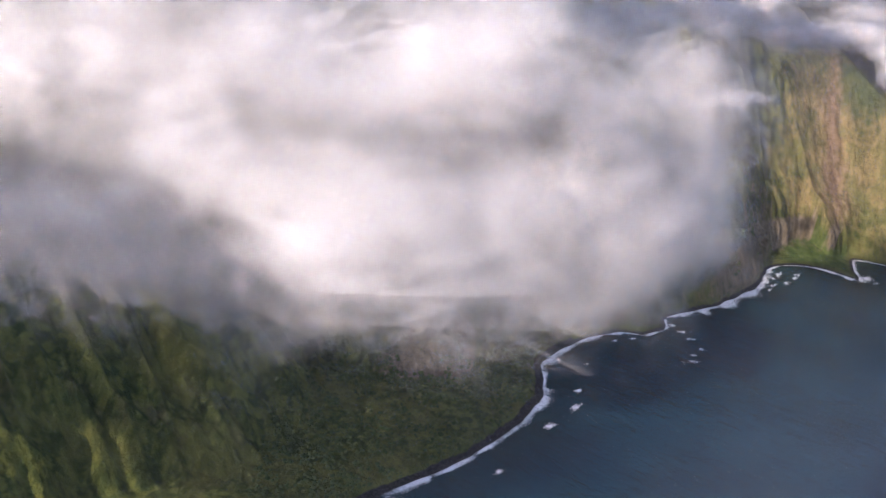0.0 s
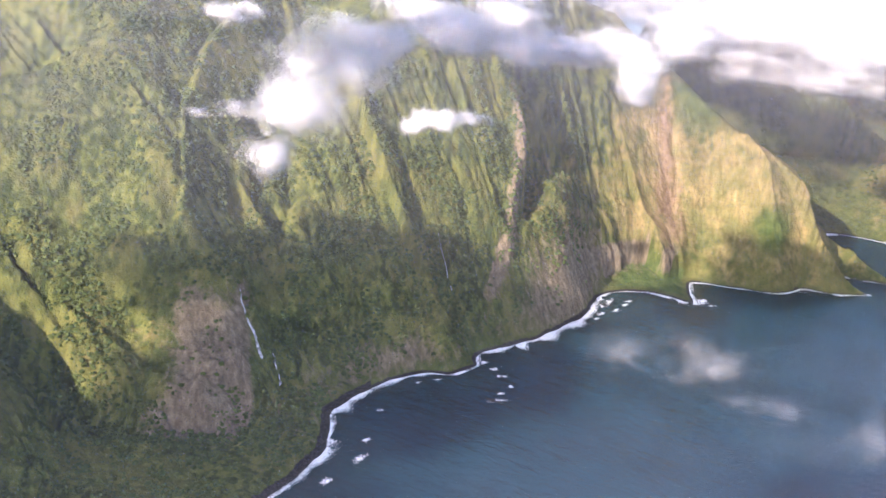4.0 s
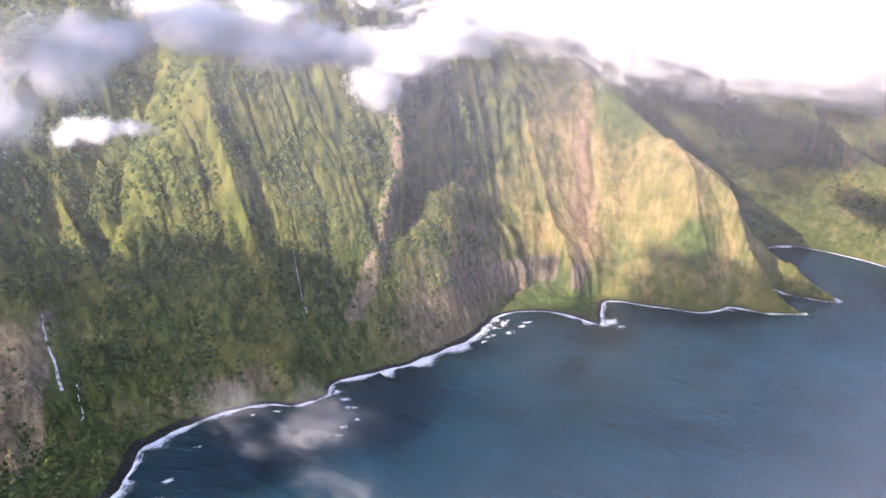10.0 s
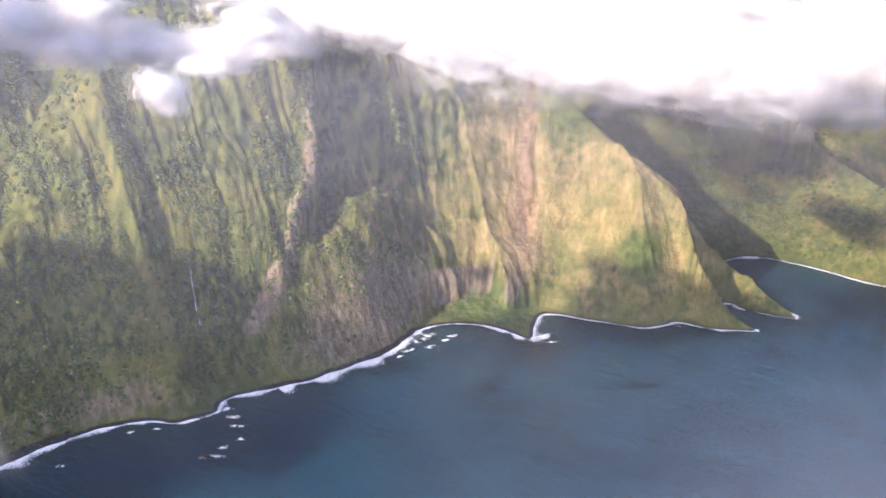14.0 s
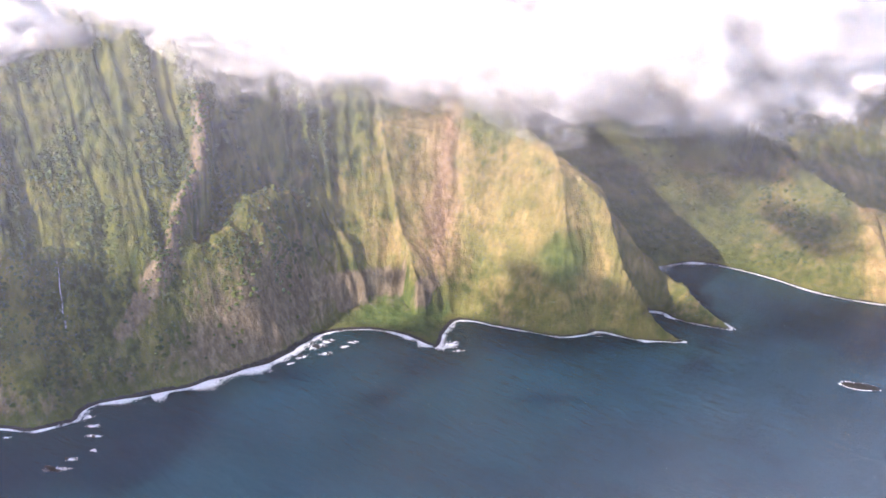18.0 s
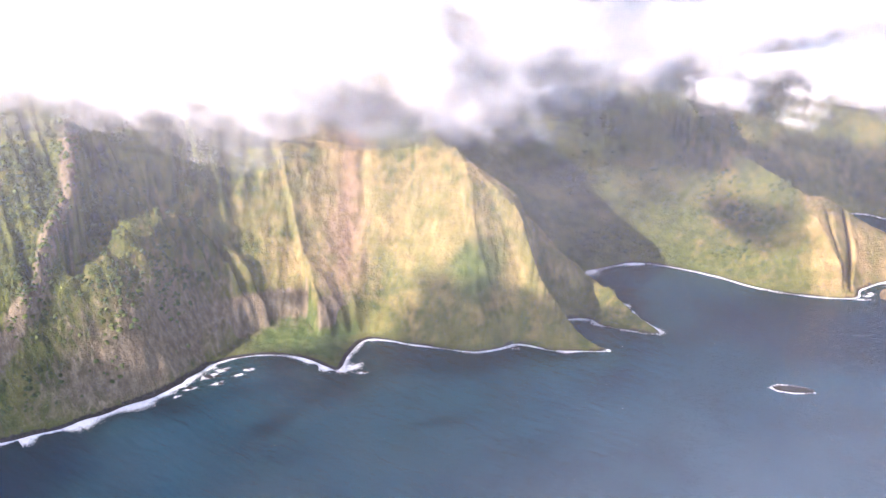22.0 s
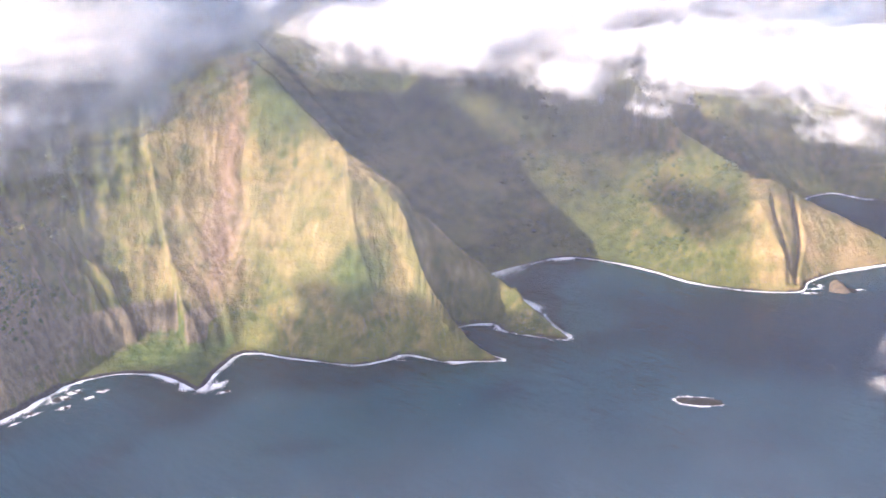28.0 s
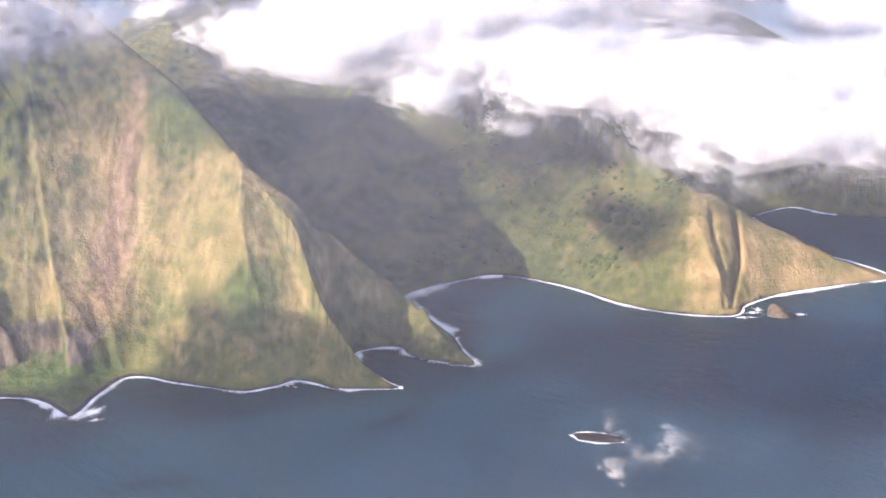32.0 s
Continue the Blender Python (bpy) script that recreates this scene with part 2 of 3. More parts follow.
# ---- the coast ----
# shoreline from south-west to north-east: x, y, width of the flat toe, slope of the cliff
SHORE_WALL = [(-420, 380, 60, 1.3), (-130, 575, 60, 1.3), (33, 745, 62, 1.4), (79, 790, 62, 1.4), (115, 836, 66, 1.5), (142, 878, 66, 1.5), (162, 925, 62, 1.5),
              (167, 965, 48, 1.4), (167, 992, 36, 1.35), (189, 1027, 18, 1.15), (216, 1060, 8, 1.15), (249, 1082, 6, 1.2), (277, 1087, 5, 1.2), (302, 1110, 10, 1.4)]
SHORE_COVE = [(306, 1136, 6, 1.35), (344, 1167, 4, 1.45), (373, 1190, 4, 1.5), (400, 1222, 4, 1.6), (429, 1255, 3, 1.7), (447, 1292, 3, 1.75), (462, 1325, 8, 1.8),
              (490, 1345, 32, 1.6), (522, 1350, 52, 1.6), (548, 1340, 66, 1.6), (571, 1329, 70, 1.6), (576, 1362, 42, 1.5)]
SHORE_HEAD = [(589, 1398, 12, 1.35), (633, 1394, 3, 1.4), (688, 1388, 3, 1.5), (714, 1401, 3, 1.8), (730, 1413, 3, 2.1), (765, 1405, 3, 1.5), (814, 1413, 2, 1.0),
              (800, 1424, 2, 1.2), (770, 1443, 2, 2.6), (762, 1456, 2, 3.2), (768, 1474, 2, 2.6), (798, 1485, 3, 1.4), (814, 1470, 2, 1.0), (868, 1461, 2, 0.9)]
SHORE_VALLEY = [(856, 1487, 3, 1.0), (838, 1521, 4, 1.0), (805, 1560, 8, 0.9), (783, 1592, 20, 0.42), (820, 1630, 20, 0.33), (866, 1655, 10, 0.36), (929, 1637, 4, 0.6),
                (984, 1604, 3, 0.9), (1036, 1591, 3, 1.0), (1087, 1594, 2, 1.2)]
SHORE_FAR = [(1100, 1620, 2, 1.3), (1132, 1648, 2, 1.2), (1196, 1681, 3, 1.0), (1240, 1706, 3, 0.9), (1200, 1745, 4, 1.0), (1140, 1780, 6, 0.9), (1110, 1840, 10, 0.8),
             (1160, 1893, 10, 1.2), (1207, 1876, 6, 1.4), (1330, 1872, 6, 1.4), (1600, 1890, 8, 1.3), (2300, 2000, 8, 1.2)]


def smooth_line(points, cuts):
    p = np.array(points, float)
    p = np.vstack([2 * p[0] - p[1], p, 2 * p[-1] - p[-2]])
    rows = []
    for i in range(1, len(p) - 2):
        a, b, c, d = p[i - 1], p[i], p[i + 1], p[i + 2]
        for t in np.arange(cuts) / cuts:
            rows.append(0.5 * (2 * b + (c - a) * t + (2 * a - 5 * b + 4 * c - d) * t * t + (3 * b - a - 3 * c + d) * t ** 3))
    rows.append(p[-2])
    return np.array(rows)


COAST = smooth_line(SHORE_WALL + SHORE_COVE + SHORE_HEAD + SHORE_VALLEY + SHORE_FAR, 4)


def nearest(line, x, y):
    """For each place: distance to the polyline, its other columns there, the side (left is positive) and the length along it."""
    best = np.full(x.shape, 1e18)
    vals = np.zeros((line.shape[1] - 2,) + x.shape)
    side, along = np.zeros(x.shape), np.zeros(x.shape)
    run = 0.0
    for a, b in zip(line[:-1], line[1:]):
        dx, dy = b[0] - a[0], b[1] - a[1]
        l2 = dx * dx + dy * dy + 1e-9
        t = np.clip(((x - a[0]) * dx + (y - a[1]) * dy) / l2, 0, 1)
        ex, ey = x - a[0] - t * dx, y - a[1] - t * dy
        d2 = ex * ex + ey * ey
        m = d2 < best
        best[m] = d2[m]
        for k in range(len(vals)):
            vals[k][m] = (a[2 + k] + t * (b[2 + k] - a[2 + k]))[m]
        side[m] = np.sign(dx * (y - a[1]) - dy * (x - a[0]))[m]
        along[m] = (run + t * math.sqrt(l2))[m]
        run += math.sqrt(l2)
    return np.sqrt(best), vals, side, along


def inside(poly, x, y):
    odd = np.zeros(x.shape, bool)
    for (xa, ya), (xb, yb) in zip(poly, np.roll(poly, -1, 0)):
        if ya == yb:
            continue
        odd ^= ((ya > y) != (yb > y)) & (x < (xb - xa) * (y - ya) / (yb - ya) + xa)
    return odd


# ridges: crest line x, y, height, then the fall on its left and right sides
RIDGES = [
    ([(-480, 1330, 320), (-150, 1420, 350), (120, 1440, 352)], 1.0, 0.85),
    ([(120, 1440, 352), (330, 1520, 345), (480, 1585, 285), (575, 1562, 222), (628, 1529, 183), (666, 1500, 155), (721, 1481, 127), (748, 1488, 98)], 1.5, 0.10),
    ([(721, 1481, 127), (733, 1464, 90), (745, 1448, 50), (764, 1433, 28), (790, 1420, 12), (815, 1413, 1)], 1.9, 0.8),
    ([(735, 1488, 108), (774, 1490, 73), (806, 1484, 52), (842, 1473, 27), (868, 1461, 1)], 0.7, 1.1),
    ([(700, 2100, 300), (850, 1960, 215), (920, 1835, 150), (984, 1760, 108), (1050, 1712, 74), (1078, 1684, 85)], 1.1, 0.40),
    ([(1078, 1684, 85), (1114, 1690, 66), (1164, 1698, 38), (1240, 1706, 1)], 1.1, 1.1),
    ([(900, 2200, 260), (1150, 2010, 150), (1400, 2000, 110), (2300, 2150, 200)], 0.3, 0.6),
    ([(-500, 1150, 300), (-190, 1060, 205), (-110, 1120, 235), (-58, 1160, 268), (-20, 1260, 300), (100, 1460, 360)], 1.1, 1.0),
    ([(60, 1330, 312), (22, 1210, 258), (12, 1130, 214), (26, 1050, 150)], 1.3, 1.3),
    ([(-700, 700, 300), (-400, 760, 260), (-190, 880, 150)], 0.9, 0.9),
]


def canopy(x, y, size, seed):
    """Rounded tree crowns packed side by side: their height from 0 to 1, and a random number for each."""
    u, v = x / size, y / size
    iu, iv = np.floor(u).astype(np.int64), np.floor(v).astype(np.int64)
    best, pick = np.full(u.shape, 9.0), np.zeros(u.shape)
    for a in (-1, 0, 1):
        for b in (-1, 0, 1):
            px, py = iu + a + _hash(iu + a, iv + b, seed), iv + b + _hash(iu + a, iv + b, seed + 1)
            wide = 0.75 + 0.6 * _hash(iu + a, iv + b, seed + 2)
            far = np.hypot(u - px, v - py) / wide
            near = far < best
            best, pick = np.where(near, far, best), np.where(near, _hash(iu + a, iv + b, seed + 3), pick)
    return np.sqrt(np.clip(1 - best * best, 0, 1)), pick


def wooded(x, y, z, d):
    """How much of the ground is under trees, from 0 to 1."""
    w = step(600, 470, x) + 0.25 * step(780, 840, x) * step(1530, 1600, y)
    bare = (d > 60) * (d < 150) * step(120, 100, x) * (z < 100) * (y > 930)
    return np.clip(w, 0, 1) * step(6, 16, d) * (1 - 0.8 * bare) * (1 - 0.85 * step(330, 360, x) * step(60, 40, z) * (x < 620))


def buttress(up):
    """Where the bare buttress stands along the wall, at each depth inland."""
    return np.minimum(1189 + 1.67 * (up - 51), 1264) + 0.9 * np.clip(up - 96, 0, 60)


def ground(x, y):
    """Height of the land, its depth inland, and the length along the shore."""
    dist, (toe, slope), _, along = nearest(COAST, x, y)
    poly = np.vstack([COAST[:, :2], [(2300, 3200), (-1500, 3200), (-1500, 380)]])
    d = np.where(inside(poly, x, y), dist, -dist)
    d = d + (fbm(x / 16, y / 16, 3) - 0.5) * (5 - 2.5 * step(430, 560, x))
    turn = step(430, 560, x)
    s = (x * 0.72 + y * 0.69) * (1 - turn) + (x * 0.99 + y * 0.12 + 700) * turn
    s = s + (fbm(x / 60, y / 60, 8) - 0.5) * 26
    up = np.clip(d, 0, None)
    big = 1 - np.abs(2 * vnoise(s / 46, up / 260, 21) - 1)
    mid = 1 - np.abs(2 * vnoise(s / 19, up / 140, 22) - 1)
    small = 1 - np.abs(2 * vnoise(s / 8, up / 70, 23) - 1)
    grow = step(8, 70, up) * (1 - 0.5 * step(560, 620, x)) * (1 - 0.6 * step(330, 370, x) * step(500, 450, x) * step(95, 60, up))
    d2 = d + grow * (6.5 * (big - 0.55) + 4.5 * (mid - 0.5) + 2.4 * (small - 0.5)) * (1 - 0.74 * step(410, 480, x))
    thin = np.exp(-((vnoise(s / 15, up / 240, 24) - 0.5) / 0.045) ** 2) + 0.6 * np.exp(-((vnoise(s / 7, up / 130, 25) - 0.5) / 0.05) ** 2)
    d2 = d2 - grow * (5.6 - 4.8 * step(400, 480, x)) * thin
    # the deep recess beside the bare buttress, with slanting ribs at its foot
    t = 0.59 * x + 0.81 * y + (fbm(x / 24, y / 24, 35) - 0.5) * 14
    edge = buttress(up)
    hollow = step(edge, edge + 14, t) * step(1410, 1350, t) * step(58, 92, up) * step(190, 150, up)
    d2 = d2 - 30 * hollow + 7 * np.exp(-((t - edge + 6) / 9) ** 2) * step(36, 60, up) * step(180, 140, up) * (x > 250)
    for foot, lean, high in ((1282, 0.6, 76), (1301, 0.8, 90), (1321, 0.85, 82), (1344, 0.8, 104), (1366, 0.7, 92), (1384, 0.7, 84)):
        rib = np.clip(1 - np.abs(t - foot - lean * (80 - up)) / 8, 0, 1)
        d2 = d2 + 12 * rib * step(30, 56, up) * step(high + 8, high - 12, up) * (x > 280) * (x < 520)
    crack = 0.35 * np.exp(-((x - 566 - 3 * np.sin(y / 9)) / 5.0) ** 2) + 1.2 * np.exp(-((x - 519) / 4.0) ** 2) * step(1500, 1525, y)
    d2 = d2 - 6 * crack * step(40, 70, up) * step(520, 530, x) * (y < 1580)
    toe = toe + 14 * (fbm(x / 40, y / 40, 31) - 0.5) * step(10, 30, toe)
    z = np.where(d2 < toe, 0.26 * d2, 0.26 * toe + slope * (d2 - toe))
    gully = np.exp(-((x - 1087 - 3 * np.sin(y / 13)) / 3.2) ** 2) + 0.6 * np.exp(-((x - 1058 - 0.25 * (1690 - y) + 2 * np.sin(y / 9)) / 3.0) ** 2)
    z = z - 13 * gully * step(5, 12, d) * step(1000, 1040, x) * (y < 1690)
    z = z + 0.9 * np.clip(d - 185, 0, None) * step(640, 720, x) * step(1000, 900, x)
    scarp = step(445, 462, x) * step(600, 570, x) * (y < 1460)
    z = z + scarp * 17 * step(toe - 2, toe + 5, d2) * step(toe + 52, toe + 24, d2)
    top = np.full(x.shape, -50.0)
    for line, left, right in RIDGES:
        dist, (h,), side, _ = nearest(np.array(line, float), x, y)
        rough = 1 + 0.25 * (fbm(x / 50, y / 50, 5) - 0.5)
        wave = (1 - np.abs(2 * vnoise(along / 24 + dist * 0, dist / 90, 41) - 1) - 0.5) * (9 + 7 * step(160, 60, x) - 6.5 * step(410, 500, x)) * step(6, 40, dist)
        wave = wave + 9 * step(160, 60, x) * (0.5 - np.abs(2 * vnoise(along / 10, dist / 70, 42) - 1)) * step(6, 40, dist)
        right = right + 0.75 * step(260, 80, x) * (right < 0.2)
        top = np.maximum(top, h - np.where(side > 0, left, right) * dist * rough + wave)
    k = 8.0
    low = -k * np.log(np.exp(-np.clip(z, -60, 500) / k) + np.exp(-np.clip(top, -60, 500) / k))
    z = np.where(d > 0, np.maximum(low, 0.12 * np.clip(d, 0, 12)), 0.5 * d)
    woods = wooded(x, y, z, d)
    z = z + step(4, 20, up) * (2.6 * (fbm(x / 11, y / 11, 61) - 0.5) + 1.3 * (vnoise(x / 3.2, y / 3.2, 63) - 0.5))
    z = z + woods * (3.1 * canopy(x, y, 5.8, 51)[0] + 1.3 * canopy(x + 40, y, 3.6, 55)[0])
    return z, d, along


def blob(x, z, cx, cz, rx, rz):
    return np.exp(-((x - cx) / rx) ** 2 - ((z - cz) / rz) ** 2)


def build_land():
    cell = CELL
    xs, ys = np.arange(-420, 1320, cell), np.arange(560, 2120, cell)
    X, Y = np.meshgrid(xs, ys)
    Z, D, S = ground(X, Y)
    low = step(60, 15, Z)
    T = 0.59 * X + 0.81 * Y
    rock = 0.10 + 0.70 * step(58, 76, D) * step(150, 118, D) * step(124, 104, X + 0.35 * Z) * step(890, 945, Y) * step(1090, 1060, Y) * step(118, 92, Z + 26 * fbm(X / 14, Y / 14, 77))
    rock = rock + 0.75 * np.exp(-((T - buttress(D) + 8) / 13) ** 2) * (X > 270) * step(30, 60, Z) * step(250, 200, Z) + 0.55 * blob(X, Z, 405, 48, 62, 56) + 0.35 * blob(X, Z, 425, 22, 60, 26)
    rock = rock + 0.75 * step(430, 480, X) * step(590, 550, X) * step(4, 12, Z) * step(48, 36, Z) * (D > 24) + 0.45 * blob(X, Z, 215, 14, 100, 18)
    dry = 0.52 * step(430, 585, X) * step(900, 872, X) * step(1600, 1500, Y) + 0.60 * step(1030, 1062, X) * step(1770, 1700, Y) + 0.38 * blob(X, Z, 410, 90, 60, 60)
    dry = dry + 0.28 * step(90, 30, X) * blob(X, Z, 20, 40, 130, 60) * (D > 50) + 0.25 * step(860, 960, X)
    dry = dry + 0.22 * step(440, 500, X) * step(600, 560, X) * step(30, 60, Z) - 0.50 * blob(X, Z, 684, 70, 24, 22) - 0.40 * blob(X, Z, 600, 195, 42, 40) - 0.25 * low * (X < 900)
    grass = step(470, 500, X) * step(590, 570, X) * step(22, 14, Z) * (Y < 1410)
    dry, rock = dry - 0.6 * grass, rock - 0.5 * grass * (D > 12)
    red = 0.68 * blob(X, Z, 553, 160, 15, 80) * (Y < 1590) + 0.60 * blob(X, Z, 562, 70, 30, 42) * (Y < 1500) * step(18, 28, Z) - 0.16 * step(0.5, 0.62, fbm(X / 9, Z / 12, 88)) * (Z < 110)
    lush = 0.75 * grass * step(5, 14, D) + 0.62 * blob(X, Z, 684, 60, 34, 30) * (Y < 1500) + 0.55 * blob(X, Z, 590, 200, 50, 40) * (Y < 1560)
    beach = np.where(X < 200, 9, 5)
    shore = 0.9 * step(beach + 3, beach - 3, D) * (X < 600) + 0.55 * step(7, 2, D) * (X >= 600)
    TREE, WOODS = canopy(X, Y, 5.8, 51)[1] * 0.6 + canopy(X + 40, Y, 3.6, 55)[1] * 0.4, wooded(X, Y, Z, D)
    keep = D > -12
    quad = keep[:-1, :-1] & keep[1:, :-1] & keep[:-1, 1:] & keep[1:, 1:]
    idx = np.arange(X.size).reshape(X.shape)
    faces = np.stack([idx[:-1, :-1], idx[:-1, 1:], idx[1:, 1:], idx[1:, :-1]], -1)
    cx, cy = (X[:-1, :-1] + cell / 2), (Y[:-1, :-1] + cell / 2)
    head = cy < 1620 - 0.0 * cx
    region = np.where((cx > 574) & head, 1, np.where(cy - 1520 > 0.9 * (cx - 1000) + 30, 2, 2))
    region = np.where((cx <= 574), 0, region)
    region = np.where((region == 2) & (cx > 1050), 3, region)
    region = np.where((region != 0) & (cy > 1790) & (cx > 1050), 4, region)
    region = np.where((cx < 100) & (cy > 1000 + 1.0 * (cx + 0)), 5, region)
    mid_of = lambda f: (f[:-1, :-1] + f[1:, 1:]) / 2
    region = np.where((mid_of(red) > 0.42) & (region < 2), 8, region)
    region = np.where((mid_of(rock) > 0.75) & (cx < 140), 9, region)
    region = np.where((mid_of(grass) > 0.5), 7, region)
    region = np.where((mid_of(D) < mid_of(beach)) & (cx < 600), 6, region)
    names = [("cliff_wall", "fluted green sea cliff rising straight from a dark pebble shore"), ("headland", "dry tan and green headland cliff with a reddish rockfall streak"),
             ("valley", "shaded green valley slopes above a pale beach"), ("far_headland", "sunlit tan headland with a dark gully down its face"),
             ("far_cliff", "distant low sea cliff across the bay"), ("mountain_ridge", "steep jungle-green pointed ridge above the sea cliff"),
             ("pebble_shore", "narrow shore of dark wet lava pebbles"), ("grassy_terrace", "flat green grassy terrace below the cliff"),
             ("rockfall_scar", "bare reddish rockfall streak down the headland"), ("rock_face", "bare brown rock face above the coastal thicket")]
    co = np.stack([X, Y, Z], -1).reshape(-1, 3)
    for k, (name, label) in enumerate(names):
        f = faces[quad & (region == k)]
        used = np.unique(f)
        if not len(used):
            continue
        new_index = np.zeros(X.size, np.int64)
        new_index[used] = np.arange(len(used))
        me = mesh_of(name, co[used], new_index[f])
        for key, field in (("tree", TREE), ("woods", WOODS), ("rock", rock), ("dry", dry), ("red", red), ("shore", shore), ("lush", lush)):
            attribute(me, key, field.ravel()[used])
        tagged(part(name, me, LAND), label, "cliff", kind="structure")


CELL = 1.8
build_land()


# ---- the sea ----
def build_sea():
    xs = np.concatenate([[-30000, -9000, -3000], np.arange(-1200, 2600, 12.0), [4000, 9000, 30000]])
    ys = np.concatenate([[-30000, -9000, -3000], np.arange(-900, 2700, 12.0), [4000, 9000, 30000]])
    X, Y = np.meshgrid(xs, ys)
    D, _, _, _ = nearest(COAST[::2], X, Y)
    idx = np.arange(X.size).reshape(X.shape)
    faces = np.stack([idx[:-1, :-1], idx[:-1, 1:], idx[1:, 1:], idx[1:, :-1]], -1).reshape(-1, 4)
    me = mesh_of("sea", np.stack([X, Y, 0 * X], -1).reshape(-1, 3), faces)
    attribute(me, "shallow", (step(60, 0, D) * 0.6).ravel())
    tagged(part("sea", me, SEA), "deep blue open sea with small wind ripples", "water", kind="structure")


build_sea()


def surf(first, last, width, seed):
    """White water along a stretch of the shore."""
    line = smooth_line(COAST[first:last + 1, :2], 4)
    t = np.gradient(line, axis=0)
    t /= np.linalg.norm(t, axis=1)[:, None]
    out = np.stack([t[:, 1], -t[:, 0]], 1)
    n = len(line)
    w = 2.2 * width * (0.08 + 2.2 * fbm(np.arange(n) / 10.0, np.zeros(n) + seed, seed, 3) ** 2)
    rows, foam = [], []
    for k, v in enumerate((-2.5, 0.0, 0.35, 0.7, 1.0)):
        off = v if v < 0 else v * w
        p = line + out * np.reshape(off, (-1, 1) if np.ndim(off) else 1)
        rows.append(np.c_[p, np.full(n, 0.32 - 0.05 * k)])
        foam.append((0.62, 0.70, 0.48, 0.24, -0.1)[k] * (0.6 + 0.8 * fbm(np.arange(n) / 6.0, np.zeros(n) + 3 * seed, seed + 9)))
    co = np.concatenate(rows)
    idx = np.arange(5 * n).reshape(5, n)
    faces = np.stack([idx[:-1, :-1], idx[1:, :-1], idx[1:, 1:], idx[:-1, 1:]], -1).reshape(-1, 4)
    me = mesh_of("surf", co, faces)
    attribute(me, "foam", np.concatenate(foam))
    tagged(part("surf", me, FOAM), "white surf breaking along the shore", "surf", group="surf along the shore")


for first, last, width in ((8, 26, 7), (26, 38, 7), (38, 50, 5), (50, 60, 6), (60, 78, 10), (78, 92, 5), (92, 104, 7), (104, 128, 4), (128, 140, 4), (140, 152, 5), (152, 164, 5), (164, 180, 14),
                           (180, 196, 4), (196, 212, 4), (212, 232, 4)):
    surf(first, last, width, first)


def lump(radius, seed, rough=0.35, fine=2):
    """An uneven boulder-like mesh: corners and triangles."""
    bm = bmesh.new()
    bmesh.ops.create_icosphere(bm, subdivisions=fine, radius=1.0)
    co = np.array([v.co[:] for v in bm.verts])
    tris = np.array([[v.index for v in f.verts] for f in bm.faces])
    bm.free()
    rng = np.random.default_rng(seed)
    push = np.zeros(len(co))
    for k in range(27):
        w = rng.normal(size=3) * (1.6, 3.4, 6.5)[k // 9]
        push += np.sin(co @ w + rng.random() * 6.28) / (3, 5.5, 10)[k // 9]
    return co * (1 + rough * push)[:, None] * np.array(radius), tris


def foam_patch(x, y, rx, ry, turn, seed, rocks=0):
    """Broken white water, with the black rocks that break it as its own parts or alone."""
    n, rings = 28, 5
    a = np.linspace(0, 2 * np.pi, n, endpoint=False)
    rx, ry = 2.1 * rx, 2.0 * ry
    edge = 0.25 + 1.5 * fbm(np.cos(a) * 2.2 + seed, np.sin(a) * 1.7, seed)
    co, foam = [(0, 0, 0.34)], [0.75]
    c, s_ = math.cos(radians(turn)), math.sin(radians(turn))
    for k in range(1, rings + 1):
        r = k / rings
        px, py = np.cos(a) * edge * r * rx, np.sin(a) * edge * r * ry
        co += list(zip(px * c - py * s_, px * s_ + py * c, np.full(n, 0.34 - 0.05 * r)))
        foam += [0.78 - 0.60 * r] * n
    tris = [(0, 1 + i, 1 + (i + 1) % n) for i in range(n)]
    for k in range(rings - 1):
        for i in range(n):
            p, q = 1 + k * n + i, 1 + k * n + (i + 1) % n
            tris += [(p, p + n, q + n), (p, q + n, q)]
    me = mesh_of("foam_patch", co, tris)
    attribute(me, "foam", foam)
    ob = part("foam_patch", me, FOAM)
    ob.location = (x, y, 0)
    tagged(ob, "white foam churning on the sea around a hidden reef" if not rocks else "ring of white foam round low black rocks", "foam", group="foam patches off the shore")
    rng = np.random.default_rng(seed + 50)
    for k in range(rocks):
        co, tris = lump((rx * (0.16 + 0.12 * rng.random()), ry * (0.18 + 0.14 * rng.random()), 0.7 + 0.8 * rng.random()), seed * 7 + k)
        r = part("sea_rock", mesh_of("sea_rock", co, tris), STONE)
        r.location = (x + rx * (rng.random() - 0.5) * 0.8, y + ry * (rng.random() - 0.5) * 0.7, 0.2)
        tagged(r, "low wet black lava rock awash in foam", "rock", group="rocks off the shore")


